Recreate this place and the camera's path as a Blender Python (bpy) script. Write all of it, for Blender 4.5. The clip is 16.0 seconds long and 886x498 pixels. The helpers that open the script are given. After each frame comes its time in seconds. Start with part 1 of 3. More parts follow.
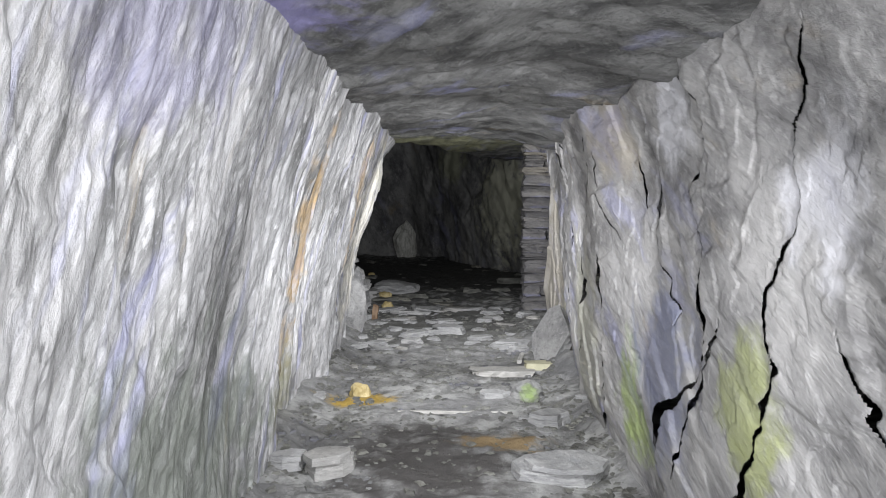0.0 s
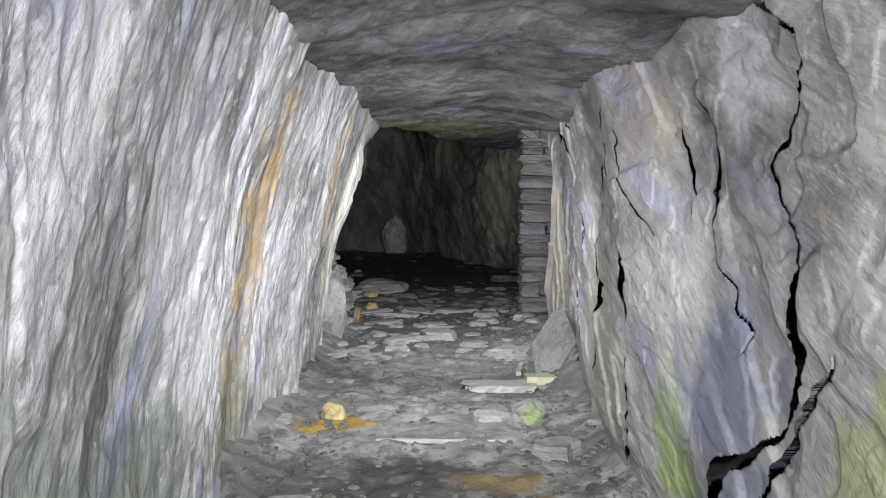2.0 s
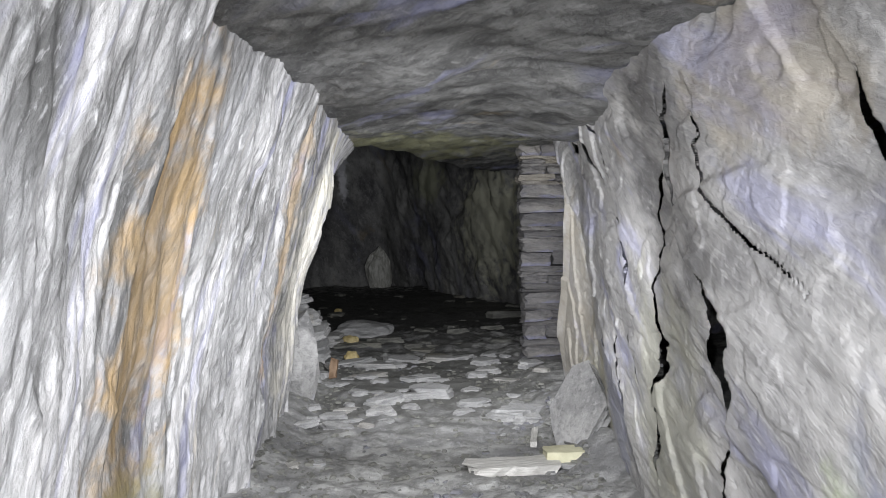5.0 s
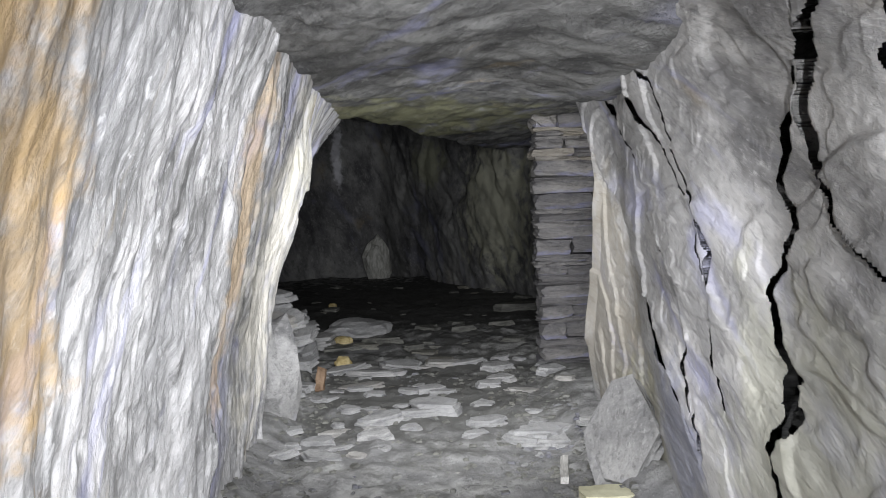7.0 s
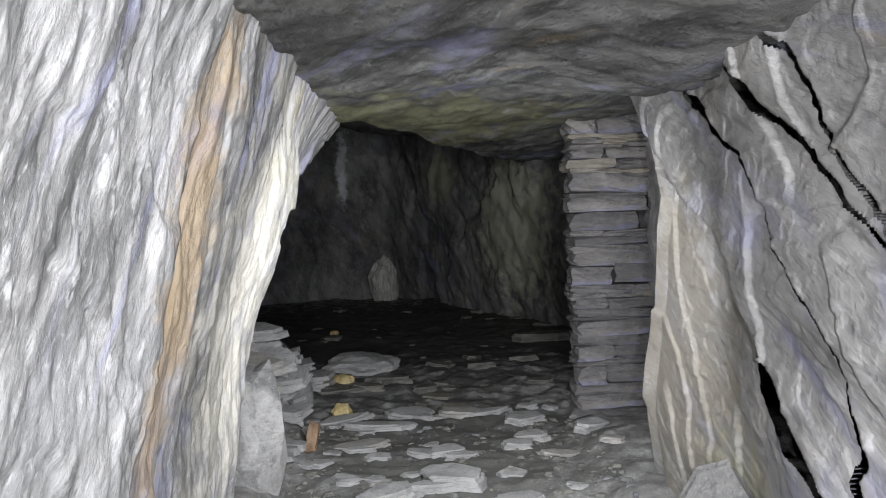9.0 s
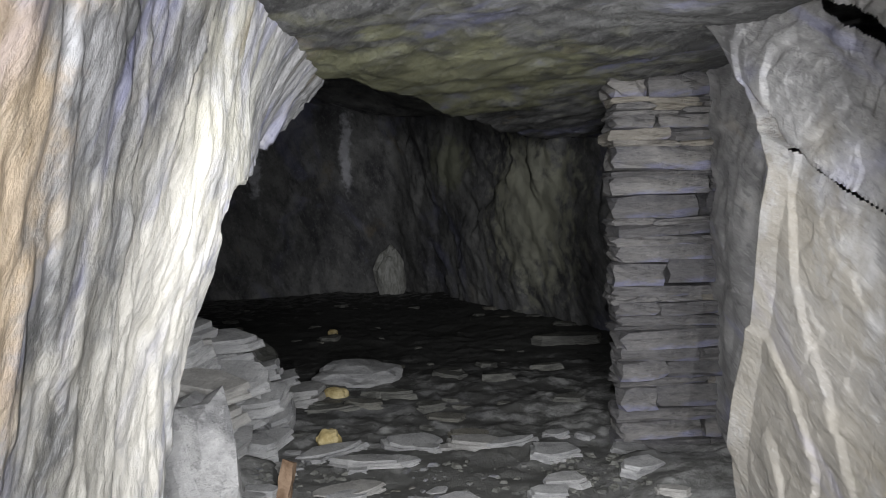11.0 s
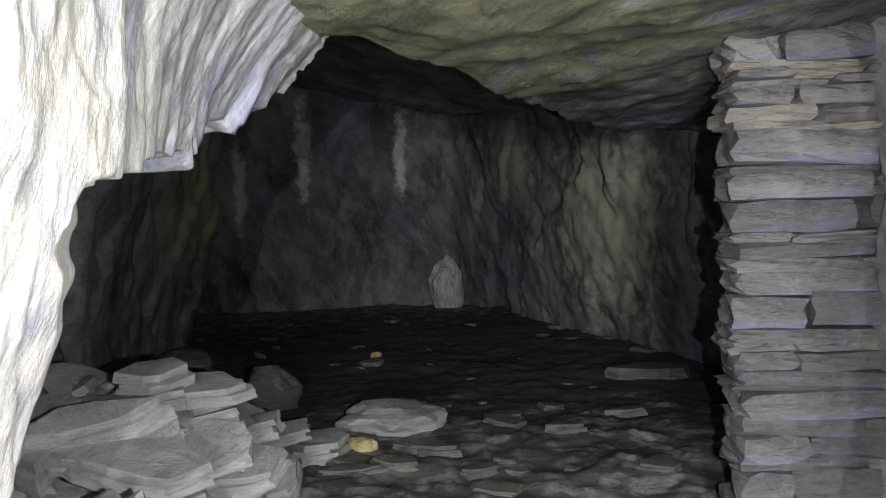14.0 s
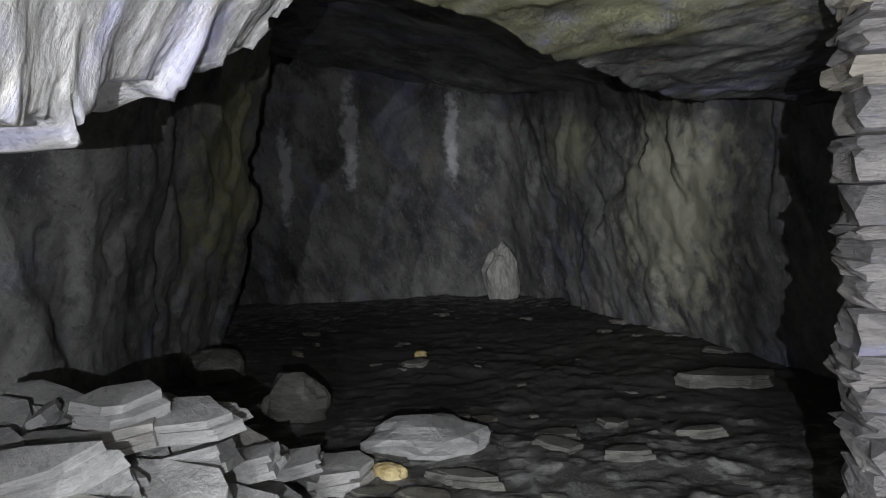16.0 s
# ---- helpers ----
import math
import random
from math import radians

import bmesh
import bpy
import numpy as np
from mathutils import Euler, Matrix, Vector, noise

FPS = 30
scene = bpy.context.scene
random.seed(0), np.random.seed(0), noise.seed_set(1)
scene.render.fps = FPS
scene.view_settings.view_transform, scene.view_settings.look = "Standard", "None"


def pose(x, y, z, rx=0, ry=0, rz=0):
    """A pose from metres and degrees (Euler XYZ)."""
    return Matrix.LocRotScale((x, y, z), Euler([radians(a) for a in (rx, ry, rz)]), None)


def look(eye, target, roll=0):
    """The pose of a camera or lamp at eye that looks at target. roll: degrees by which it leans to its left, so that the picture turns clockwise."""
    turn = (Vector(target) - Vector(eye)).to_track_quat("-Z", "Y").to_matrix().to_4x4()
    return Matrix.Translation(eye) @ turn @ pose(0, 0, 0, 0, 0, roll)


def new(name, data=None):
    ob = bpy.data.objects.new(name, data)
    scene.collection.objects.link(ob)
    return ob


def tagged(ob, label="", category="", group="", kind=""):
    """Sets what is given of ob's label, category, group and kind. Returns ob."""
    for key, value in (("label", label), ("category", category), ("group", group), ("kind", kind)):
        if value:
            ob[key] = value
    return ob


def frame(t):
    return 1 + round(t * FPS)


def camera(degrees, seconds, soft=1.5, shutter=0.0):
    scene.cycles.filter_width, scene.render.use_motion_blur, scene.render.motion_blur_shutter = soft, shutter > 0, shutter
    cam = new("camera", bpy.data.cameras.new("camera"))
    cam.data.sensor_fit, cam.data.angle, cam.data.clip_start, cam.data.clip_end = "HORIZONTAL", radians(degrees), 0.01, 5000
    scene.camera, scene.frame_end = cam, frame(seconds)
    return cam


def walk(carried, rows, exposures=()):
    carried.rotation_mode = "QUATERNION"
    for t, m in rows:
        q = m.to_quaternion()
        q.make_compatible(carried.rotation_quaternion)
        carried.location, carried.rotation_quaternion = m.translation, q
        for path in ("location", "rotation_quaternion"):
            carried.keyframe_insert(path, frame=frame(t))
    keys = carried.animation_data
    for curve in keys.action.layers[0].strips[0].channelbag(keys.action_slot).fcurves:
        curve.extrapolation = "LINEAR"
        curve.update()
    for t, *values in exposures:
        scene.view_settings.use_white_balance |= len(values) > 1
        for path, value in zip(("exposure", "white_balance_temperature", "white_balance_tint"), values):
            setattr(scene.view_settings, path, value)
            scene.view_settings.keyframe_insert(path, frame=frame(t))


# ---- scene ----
cam = camera(60.5, 16.0, soft=1.0)
METRES, EYE, TILT, LEAN, TURN = 7.0, 1.43, -3.65, 0.0, 0.0
ROWS = [
    (0.0, 0.0, 0.0, 0.0, -0.0, 0.0, -0.0),
    (0.5, -0.0037, 0.0296, -0.0018, -0.01, -0.28, -0.52),
    (1.0, -0.0054, 0.0566, 0.0008, -0.94, -0.6, -0.17),
    (1.5, -0.0016, 0.0831, -0.0013, -0.99, -0.27, 0.42),
    (2.0, 0.0048, 0.1198, 0.0018, -0.56, -0.39, 0.07),
    (2.5, 0.0027, 0.1479, 0.0032, -0.51, 0.5, -0.43),
    (3.0, -0.0009, 0.1834, 0.0064, -0.81, 0.93, 1.69),
    (3.5, -0.0004, 0.2077, 0.0076, -1.63, 1.06, 1.5),
    (6.0, 0.0033, 0.362, 0.0125, -1.58, 2.08, 1.84),
    (6.5, 0.0034, 0.3988, 0.012, -1.6, 0.95, 1.6),
    (7.0, 0.0043, 0.4319, 0.0176, -1.48, 0.82, 2.74),
    (7.5, -0.0001, 0.4641, 0.0198, -1.19, 1.66, 2.24),
    (8.0, -0.0101, 0.5041, 0.026, -1.26, 1.46, 2.14),
    (8.5, -0.0093, 0.5324, 0.0286, -1.09, 1.85, 1.73),
    (9.0, -0.0016, 0.573, 0.0326, -0.93, 2.05, 2.51),
    (11.5, 0.0027, 0.748, 0.04, 0.17, 1.23, 2.27),
    (12.0, 0.0056, 0.7729, 0.0411, 0.94, 1.48, 2.61),
    (12.5, 0.0059, 0.8102, 0.0445, 1.42, 0.57, 1.63),
    (13.0, 0.0068, 0.8324, 0.0485, 2.74, 1.14, 1.18),
    (13.5, 0.0078, 0.854, 0.0494, 3.5, 1.8, 1.16),
    (14.0, 0.0123, 0.8882, 0.0537, 4.79, 1.88, 1.65),
    (14.5, 0.0162, 0.9085, 0.0557, 6.51, 2.37, 1.68),
    (15.0, 0.018, 0.9275, 0.0561, 8.09, 2.28, 1.63),
    (15.5, 0.0182, 0.9633, 0.0588, 8.48, 1.81, 1.54),
    (16.0, 0.0206, 0.9909, 0.0635, 9.42, 0.89, 1.91),
]
# exposure follows the walk: the clip's camera darkens a little in the bright drift
EXPOSURES = [(0.0, 0.15), (3.5, 0.2), (6.5, 0.4), (9.0, 0.4), (12.5, 0.6), (16.0, 1.35)]
walk(cam, [(t, pose(0, 0, EYE, TILT, LEAN, TURN) @ pose(METRES * x, METRES * y, METRES * z, 90 + pitch, roll, yaw)) for t, x, y, z, yaw, pitch, roll in ROWS], EXPOSURES)

# ---- light: underground, no sky; added fixed lamps at stations along the walk stand in for the walker's moving cool white torchlight ----
world = bpy.data.worlds.new("underground")
world.use_nodes = True
world.node_tree.nodes["Background"].inputs[0].default_value = (0, 0, 0, 1)
world.node_tree.nodes["Background"].inputs[1].default_value = 0.0
scene.world = world


def torch_stand_in(x, y, z, watts, tx, ty, tz, cone=125):
    data = bpy.data.lights.new("torch_stand_in", "SPOT")
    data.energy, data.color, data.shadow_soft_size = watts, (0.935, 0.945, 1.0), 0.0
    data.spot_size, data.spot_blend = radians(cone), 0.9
    ob = new("torch_stand_in", data)
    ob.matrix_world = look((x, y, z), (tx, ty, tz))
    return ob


# five added lamps, watts and aim set to brighten each stretch of the drift
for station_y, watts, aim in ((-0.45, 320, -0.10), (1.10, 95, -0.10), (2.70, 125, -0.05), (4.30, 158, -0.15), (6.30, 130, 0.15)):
    torch_stand_in(0.25, station_y, 1.36, watts, aim, station_y + 2.0, 0.90, 130)


# ---- numeric noise ----
def lattice(i, j, k, seed):
    h = (i * 374761393 + j * 668265263 + k * 2147483647 + seed * 974634777) & 0xFFFFFFFF
    h = ((h ^ (h >> 13)) * 1274126177) & 0xFFFFFFFF
    h = ((h ^ (h >> 16)) * 2246822519) & 0xFFFFFFFF
    return ((h ^ (h >> 15)) & 0xFFFF) / 32767.5 - 1.0


def vn(x, y, z, seed=0):
    """Smooth value noise, -1 to 1, over arrays."""
    x, y, z = np.broadcast_arrays(*[np.asarray(a, float) for a in (x, y, z)])
    fl = [np.floor(a).astype(np.int64) for a in (x, y, z)]
    f = [a - b for a, b in zip((x, y, z), fl)]
    f = [a * a * (3 - 2 * a) for a in f]
    out = 0
    for di in (0, 1):
        for dj in (0, 1):
            for dk in (0, 1):
                w = (f[0] if di else 1 - f[0]) * (f[1] if dj else 1 - f[1]) * (f[2] if dk else 1 - f[2])
                out = out + w * lattice(fl[0] + di, fl[1] + dj, fl[2] + dk, seed)
    return out


def fbm(x, y, z, seed=0, octaves=4):
    out, amp = 0, 0.5
    for o in range(octaves):
        out = out + amp * vn(x * 2 ** o, y * 2 ** o, z * 2 ** o, seed + o)
        amp *= 0.5
    return out


def facet(x, y, z, seed=0):
    """Broken, stepped relief: noise cut into flat plates."""
    n = fbm(x, y, z, seed, 2) * 4 + 0.25 * vn(x * 5, y * 5, z * 5, seed + 9)
    return (np.floor(n) + np.clip((n - np.floor(n)) * 12 - 5.5, 0, 1)) / 4


def smooth(a, b, x):
    s = np.clip((np.asarray(x, float) - a) / (b - a), 0, 1)
    return s * s * (3 - 2 * s)


# ---- materials ----
def nodes_of(mat):
    mat.use_nodes = True
    return mat.node_tree.nodes, mat.node_tree.links


class Kit:
    """Short hand for wiring one material."""

    def __init__(self, name):
        self.mat = bpy.data.materials.new(name)
        self.n, self.l = nodes_of(self.mat)
        self.bsdf = self.n["Principled BSDF"]
        self.co = self.n.new("ShaderNodeTexCoord").outputs["Object"]
        self.geo = self.n.new("ShaderNodeNewGeometry").outputs["Position"]

    def link(self, a, b):
        if isinstance(a, (int, float)):
            b.default_value = a
        elif isinstance(a, tuple):
            b.default_value = a if len(a) == 4 else (*a, 1)
        else:
            self.l.new(a, b)

    def mapped(self, co, scale, turn=(0, 0, 0)):
        first = self.n.new("ShaderNodeMapping")
        first.inputs["Rotation"].default_value = [radians(a) for a in turn]
        second = self.n.new("ShaderNodeMapping")
        second.inputs["Scale"].default_value = scale
        self.l.new(co, first.inputs["Vector"])
        self.l.new(first.outputs[0], second.inputs["Vector"])
        return second.outputs[0]

    def noise(self, co, scale, detail=6.0, rough=0.6, warp=0.0):
        t = self.n.new("ShaderNodeTexNoise")
        t.inputs["Scale"].default_value, t.inputs["Detail"].default_value = scale, detail
        t.inputs["Roughness"].default_value, t.inputs["Distortion"].default_value = rough, warp
        self.l.new(co, t.inputs["Vector"])
        return t.outputs["Fac"]

    def ramp(self, fac, a, b, lo=0.0, hi=1.0):
        t = self.n.new("ShaderNodeMapRange")
        t.interpolation_type = "SMOOTHSTEP"
        for i, v in enumerate((a, b, lo, hi)):
            t.inputs[i + 1].default_value = v
        self.l.new(fac, t.inputs[0])
        return t.outputs[0]

    def mix(self, fac, a, b, mode="MIX"):
        t = self.n.new("ShaderNodeMix")
        t.data_type, t.blend_type = "RGBA", mode
        self.link(fac, t.inputs[0]), self.link(a, t.inputs[6]), self.link(b, t.inputs[7])
        return t.outputs[2]

    def maths(self, op, a, b):
        t = self.n.new("ShaderNodeMath")
        t.operation = op
        self.link(a, t.inputs[0]), self.link(b, t.inputs[1])
        return t.outputs[0]

    def near(self, x, y, z, rx, ry, rz, soft=0.5):
        """1 inside an ellipsoidal patch of colour, with an uneven rim."""
        m = self.n.new("ShaderNodeMapping")
        m.vector_type = "TEXTURE"
        m.inputs["Location"].default_value, m.inputs["Scale"].default_value = (x, y, z), (rx, ry, rz)
        self.l.new(self.geo, m.inputs["Vector"])
        d = self.n.new("ShaderNodeVectorMath")
        d.operation = "LENGTH"
        self.l.new(m.outputs[0], d.inputs[0])
        ragged = self.maths("ADD", d.outputs["Value"], self.ramp(self.noise(self.geo, 5.0), 0.25, 0.75, -0.45, 0.45))
        return self.ramp(ragged, 1.0 - soft, 1.0 + soft * 0.3, 1.0, 0.0)

    def done(self, colour, rough, height, strength, dist=0.02, spec=0.4):
        self.link(colour, self.bsdf.inputs["Base Color"])
        self.link(rough, self.bsdf.inputs["Roughness"])
        self.bsdf.inputs["Specular IOR Level"].default_value = spec
        b = self.n.new("ShaderNodeBump")
        b.inputs["Strength"].default_value, b.inputs["Distance"].default_value = strength, dist
        self.l.new(height, b.inputs["Height"])
        self.l.new(b.outputs[0], self.bsdf.inputs["Normal"])
        return self.mat


def rock(name, tone, pale, dark, stretch, turn, patches=(), streak=0.6, spec=0.35, bump=0.7, tints=0.35, vary=0.0, threads=0.3, crisp=0.35):
    """Slate-like rock: grain drawn out along its cleavage, broad tone drift, pale calcite film, local patches of stain
    or painted light.
    """
    k = Kit(name)
    grain_co = k.mapped(k.co, stretch, turn)
    grain = k.noise(grain_co, 1.0, 7.0, 0.6, 0.25)
    thread = k.noise(k.mapped(grain_co, (2.1, 2.1, 1.9)), 1.0, 5.0, 0.62, 0.15)
    chips = k.noise(k.mapped(grain_co, (5.0, 1.4, 4.0)), 1.7, 4.0, 0.6, 0.1)
    broad = k.noise(k.geo, 1.1, 4.0, 0.55, 0.4)
    fine = k.noise(k.geo, 38.0, 6.0, 0.7)
    c = k.mix(k.ramp(grain, 0.36, 0.64), dark, pale)
    c = k.mix(k.ramp(broad, 0.35, 0.65, 0.0, streak), c, tone)
    c = k.mix(k.ramp(thread, 0.52, 0.68, 0.0, threads), c, tuple(v * 0.6 for v in dark))
    c = k.mix(k.ramp(thread, 0.46, 0.34, 0.0, threads), c, tuple(min(v * 1.15, 0.8) for v in pale))
    c = k.mix(k.ramp(chips, 0.585, 0.66, 0.0, 0.2 + 0.5 * threads), c, tuple(v * 0.4 for v in dark))
    c = k.mix(k.ramp(chips, 0.40, 0.33, 0.0, 0.2 + 0.5 * threads), c, tuple(min(v * 1.2, 0.82) for v in pale))
    grit = k.noise(k.mapped(grain_co, (4.5, 4.5, 9.0)), 2.6, 6.0, 0.72, 0.3)
    c = k.mix(k.ramp(grit, 0.53, 0.66, 0.0, crisp), c, tuple(v * 0.55 for v in dark))
    c = k.mix(k.ramp(grit, 0.46, 0.34, 0.0, crisp), c, tuple(min(v * 1.2, 0.82) for v in pale))
    blue = k.noise(k.mapped(grain_co, (0.35, 0.35, 0.6)), 1.3, 4.0, 0.6, 0.8)
    c = k.mix(k.ramp(blue, 0.54, 0.68, 0.0, tints), c, (0.36, 0.37, 0.60))
    rust = k.noise(k.mapped(grain_co, (0.4, 0.4, 0.7)), 1.7, 4.0, 0.6, 0.5)
    c = k.mix(k.ramp(rust, 0.62, 0.74, 0.0, tints * 0.9), c, (0.42, 0.32, 0.17))
    if vary:
        each = k.n.new("ShaderNodeObjectInfo").outputs["Random"]
        c = k.mix(k.ramp(each, 0.0, 0.7, vary, 0.0), c, tuple(v * 0.75 for v in dark))
        c = k.mix(k.ramp(each, 0.72, 1.0, 0.0, vary), c, (0.50, 0.44, 0.32))
    for spot, colour, amount in patches:
        c = k.mix(k.maths("MULTIPLY", k.near(*spot), k.ramp(grain, 0.25, 0.6, amount * 0.45, amount)), c, colour)
    h = k.maths("ADD", k.maths("MULTIPLY", grain, 0.55), k.maths("ADD", k.maths("MULTIPLY", fine, 0.3), k.maths("ADD", k.maths("MULTIPLY", chips, -0.25 - 0.3 * threads), k.maths("MULTIPLY", grit, -0.35))))
    return k.done(c, k.ramp(thread, 0.3, 0.7, 0.40, 0.75), h, bump, 0.035, spec)


ORANGE, OLIVE, MOSS, BLUE, WHITE, BROWN = (0.56, 0.33, 0.10), (0.30, 0.29, 0.12), (0.26, 0.36, 0.05), (0.22, 0.24, 0.36), (0.85, 0.85, 0.88), (0.24, 0.16, 0.09)
mat_left = rock("slate_left", (0.42, 0.42, 0.42), (0.72, 0.71, 0.70), (0.15, 0.15, 0.145), (2.0, 7.5, 0.9), (9, 0, 0), [
    ((-0.8, 4.48, 1.15, 0.6, 0.48, 0.80), (0.60, 0.40, 0.17), 0.8),
    ((-0.8, 4.5, 0.25, 0.5, 0.5, 0.35), OLIVE, 0.6),
    ((-0.75, 6.28, 1.3, 0.6, 0.22, 0.95), (0.66, 0.48, 0.27), 0.7),
    # cream rock of the pier face, paled further for the light on its turned side
    ((-0.75, 7.1, 1.0, 0.6, 0.55, 1.1), (0.78, 0.74, 0.62), 0.6),
    # violet cast of the cool light near the roof, painted into the rock
    ((-0.9, 1.9, 1.95, 0.5, 0.7, 0.35), (0.30, 0.29, 0.46), 0.5),
    ((-0.95, 2.4, 0.2, 0.5, 1.5, 0.75), (0.12, 0.15, 0.10), 0.6),
    ((-0.7, 7.6, 1.75, 0.5, 0.5, 0.4), (0.55, 0.53, 0.38), 0.35)], threads=0.5, crisp=0.35, bump=0.6, tints=0.5)
mat_right = rock("slate_right", (0.36, 0.355, 0.345), (0.55, 0.54, 0.52), (0.19, 0.187, 0.185), (3.4, 1.5, 3.8), (-24, 0, 0), [
    ((0.85, 3.6, 0.45, 0.5, 0.3, 0.3), MOSS, 0.7),
    ((0.85, 2.2, 0.75, 0.5, 0.25, 0.3), (0.36, 0.40, 0.12), 0.7),
    ((0.85, 3.1, 0.7, 0.5, 0.4, 0.35), BLUE, 0.75),
    ((0.85, 3.0, 1.75, 0.5, 0.2, 0.22), WHITE, 0.75),
    ((0.8, 1.8, 1.45, 0.5, 0.28, 0.22), WHITE, 0.7),
    ((0.9, 4.8, 0.6, 0.5, 0.5, 0.6), (0.50, 0.50, 0.38), 0.5),
    ((0.95, 6.1, 0.4, 0.5, 0.5, 0.4), BLUE, 0.5),
    ((1.15, 7.4, 0.7, 0.5, 0.8, 0.9), (0.23, 0.20, 0.14), 0.6),
    ((1.0, 6.75, 0.3, 0.3, 0.4, 0.4), (0.50, 0.48, 0.34), 0.6),
    ((0.85, 3.9, 1.75, 0.4, 0.5, 0.25), (0.34, 0.26, 0.12), 0.3)], streak=0.8, tints=0.4, crisp=0.3, bump=0.6)
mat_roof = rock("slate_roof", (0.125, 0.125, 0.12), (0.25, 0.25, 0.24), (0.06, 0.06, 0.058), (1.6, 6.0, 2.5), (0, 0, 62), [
    # same violet light cast carried on into the roof's colour
    ((-0.6, 2.6, 2.05, 0.35, 0.5, 0.3), (0.30, 0.28, 0.52), 0.8),
    ((-0.1, 9.2, 2.05, 1.3, 1.3, 0.4), (0.30, 0.30, 0.15), 0.65)], bump=0.9, threads=0.5, crisp=0.5)
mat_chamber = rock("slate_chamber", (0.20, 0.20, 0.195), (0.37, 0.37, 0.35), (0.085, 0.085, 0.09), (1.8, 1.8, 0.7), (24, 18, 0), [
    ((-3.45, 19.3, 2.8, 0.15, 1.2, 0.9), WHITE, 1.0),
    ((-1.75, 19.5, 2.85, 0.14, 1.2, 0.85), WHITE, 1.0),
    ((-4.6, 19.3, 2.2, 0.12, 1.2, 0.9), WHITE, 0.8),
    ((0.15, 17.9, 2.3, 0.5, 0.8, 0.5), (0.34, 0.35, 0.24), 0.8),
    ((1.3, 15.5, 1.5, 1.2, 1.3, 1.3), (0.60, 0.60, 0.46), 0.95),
    # wall beside the pier: brightness put into the colour where the lamps fall short
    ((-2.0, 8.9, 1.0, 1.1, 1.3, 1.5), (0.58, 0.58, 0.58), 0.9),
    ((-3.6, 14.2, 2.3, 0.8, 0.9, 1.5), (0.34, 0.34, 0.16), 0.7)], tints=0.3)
mat_stone = rock("loose_slate", (0.46, 0.46, 0.45), (0.62, 0.62, 0.60), (0.28, 0.28, 0.28), (3, 3, 14), (0, 0, 0), bump=0.7, tints=0.2, vary=0.22)
# darker copy of the loose slate: the chamber's dimness is put into the colour
mat_dim_slate = rock("chamber_slate", (0.20, 0.20, 0.18), (0.32, 0.32, 0.28), (0.10, 0.10, 0.09), (3, 3, 14), (0, 0, 0), bump=0.7, tints=0.2, vary=0.22)
mat_foot = rock("boulder_slate", (0.30, 0.30, 0.29), (0.46, 0.455, 0.44), (0.16, 0.16, 0.16), (3, 3, 3), (20, 10, 0), bump=0.8, tints=0.2)
mat_pillar = rock("pillar_stone", (0.20, 0.195, 0.195), (0.36, 0.345, 0.32), (0.10, 0.10, 0.11), (2.2, 2.2, 6), (0, 0, 0), bump=1.0, tints=0.6, vary=0.4)


def earth():
    k = Kit("mine_floor")
    broad, mid, fine = k.noise(k.geo, 0.9, 4.0, 0.55, 0.3), k.noise(k.geo, 7.0, 8.0, 0.65), k.noise(k.geo, 55.0, 6.0, 0.7)
    c = k.mix(k.ramp(mid, 0.38, 0.62), (0.20, 0.20, 0.19), (0.44, 0.44, 0.42))
    c = k.mix(k.ramp(broad, 0.42, 0.60, 0.0, 0.7), c, (0.20, 0.20, 0.20))
    c = k.mix(k.ramp(fine, 0.56, 0.70, 0.0, 0.6), c, (0.46, 0.46, 0.44))
    # chamber floor: its distance from the light is painted in as darker colour
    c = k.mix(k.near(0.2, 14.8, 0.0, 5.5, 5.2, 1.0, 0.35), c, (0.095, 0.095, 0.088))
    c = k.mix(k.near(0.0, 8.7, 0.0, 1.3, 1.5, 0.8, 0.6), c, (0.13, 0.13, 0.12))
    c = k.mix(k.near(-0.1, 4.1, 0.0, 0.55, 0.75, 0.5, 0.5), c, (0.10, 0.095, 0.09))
    c = k.mix(k.near(-0.6, 5.45, 0.0, 0.28, 0.2, 0.4, 0.5), c, (0.42, 0.29, 0.07))
    c = k.mix(k.near(0.35, 4.45, 0.0, 0.3, 0.16, 0.4, 0.5), c, (0.30, 0.22, 0.12))
    h = k.maths("ADD", mid, k.maths("MULTIPLY", fine, 0.5))
    return k.done(c, k.ramp(mid, 0.3, 0.7, 0.9, 0.6), h, 0.8, 0.03, 0.3)


def plain(name, a, b, scale, rough=0.7, bump=0.4, stretch=(1, 1, 1)):
    k = Kit(name)
    n = k.noise(k.mapped(k.co, stretch), scale, 7.0, 0.65, 0.3)
    fine = k.noise(k.co, scale * 6, 5.0, 0.7)
    c = k.mix(k.ramp(n, 0.35, 0.65), a, b)
    c = k.mix(k.ramp(fine, 0.55, 0.75, 0.0, 0.4), c, tuple(v * 0.5 for v in a))
    return k.done(c, rough, n, bump, 0.01, 0.3)


mat_earth = earth()
mat_yellow = plain("yellow_stone", (0.40, 0.31, 0.13), (0.62, 0.53, 0.30), 9.0)
mat_timber = plain("pale_timber", (0.40, 0.39, 0.36), (0.62, 0.61, 0.57), 6.0, 0.8, 0.5, (1.2, 14, 14))
mat_board = plain("yellowed_board", (0.52, 0.50, 0.34), (0.66, 0.64, 0.46), 6.0, 0.8, 0.3)
mat_brown = plain("rotten_wood", (0.16, 0.10, 0.06), (0.34, 0.24, 0.16), 8.0, 0.85, 0.5, (1, 1, 9))
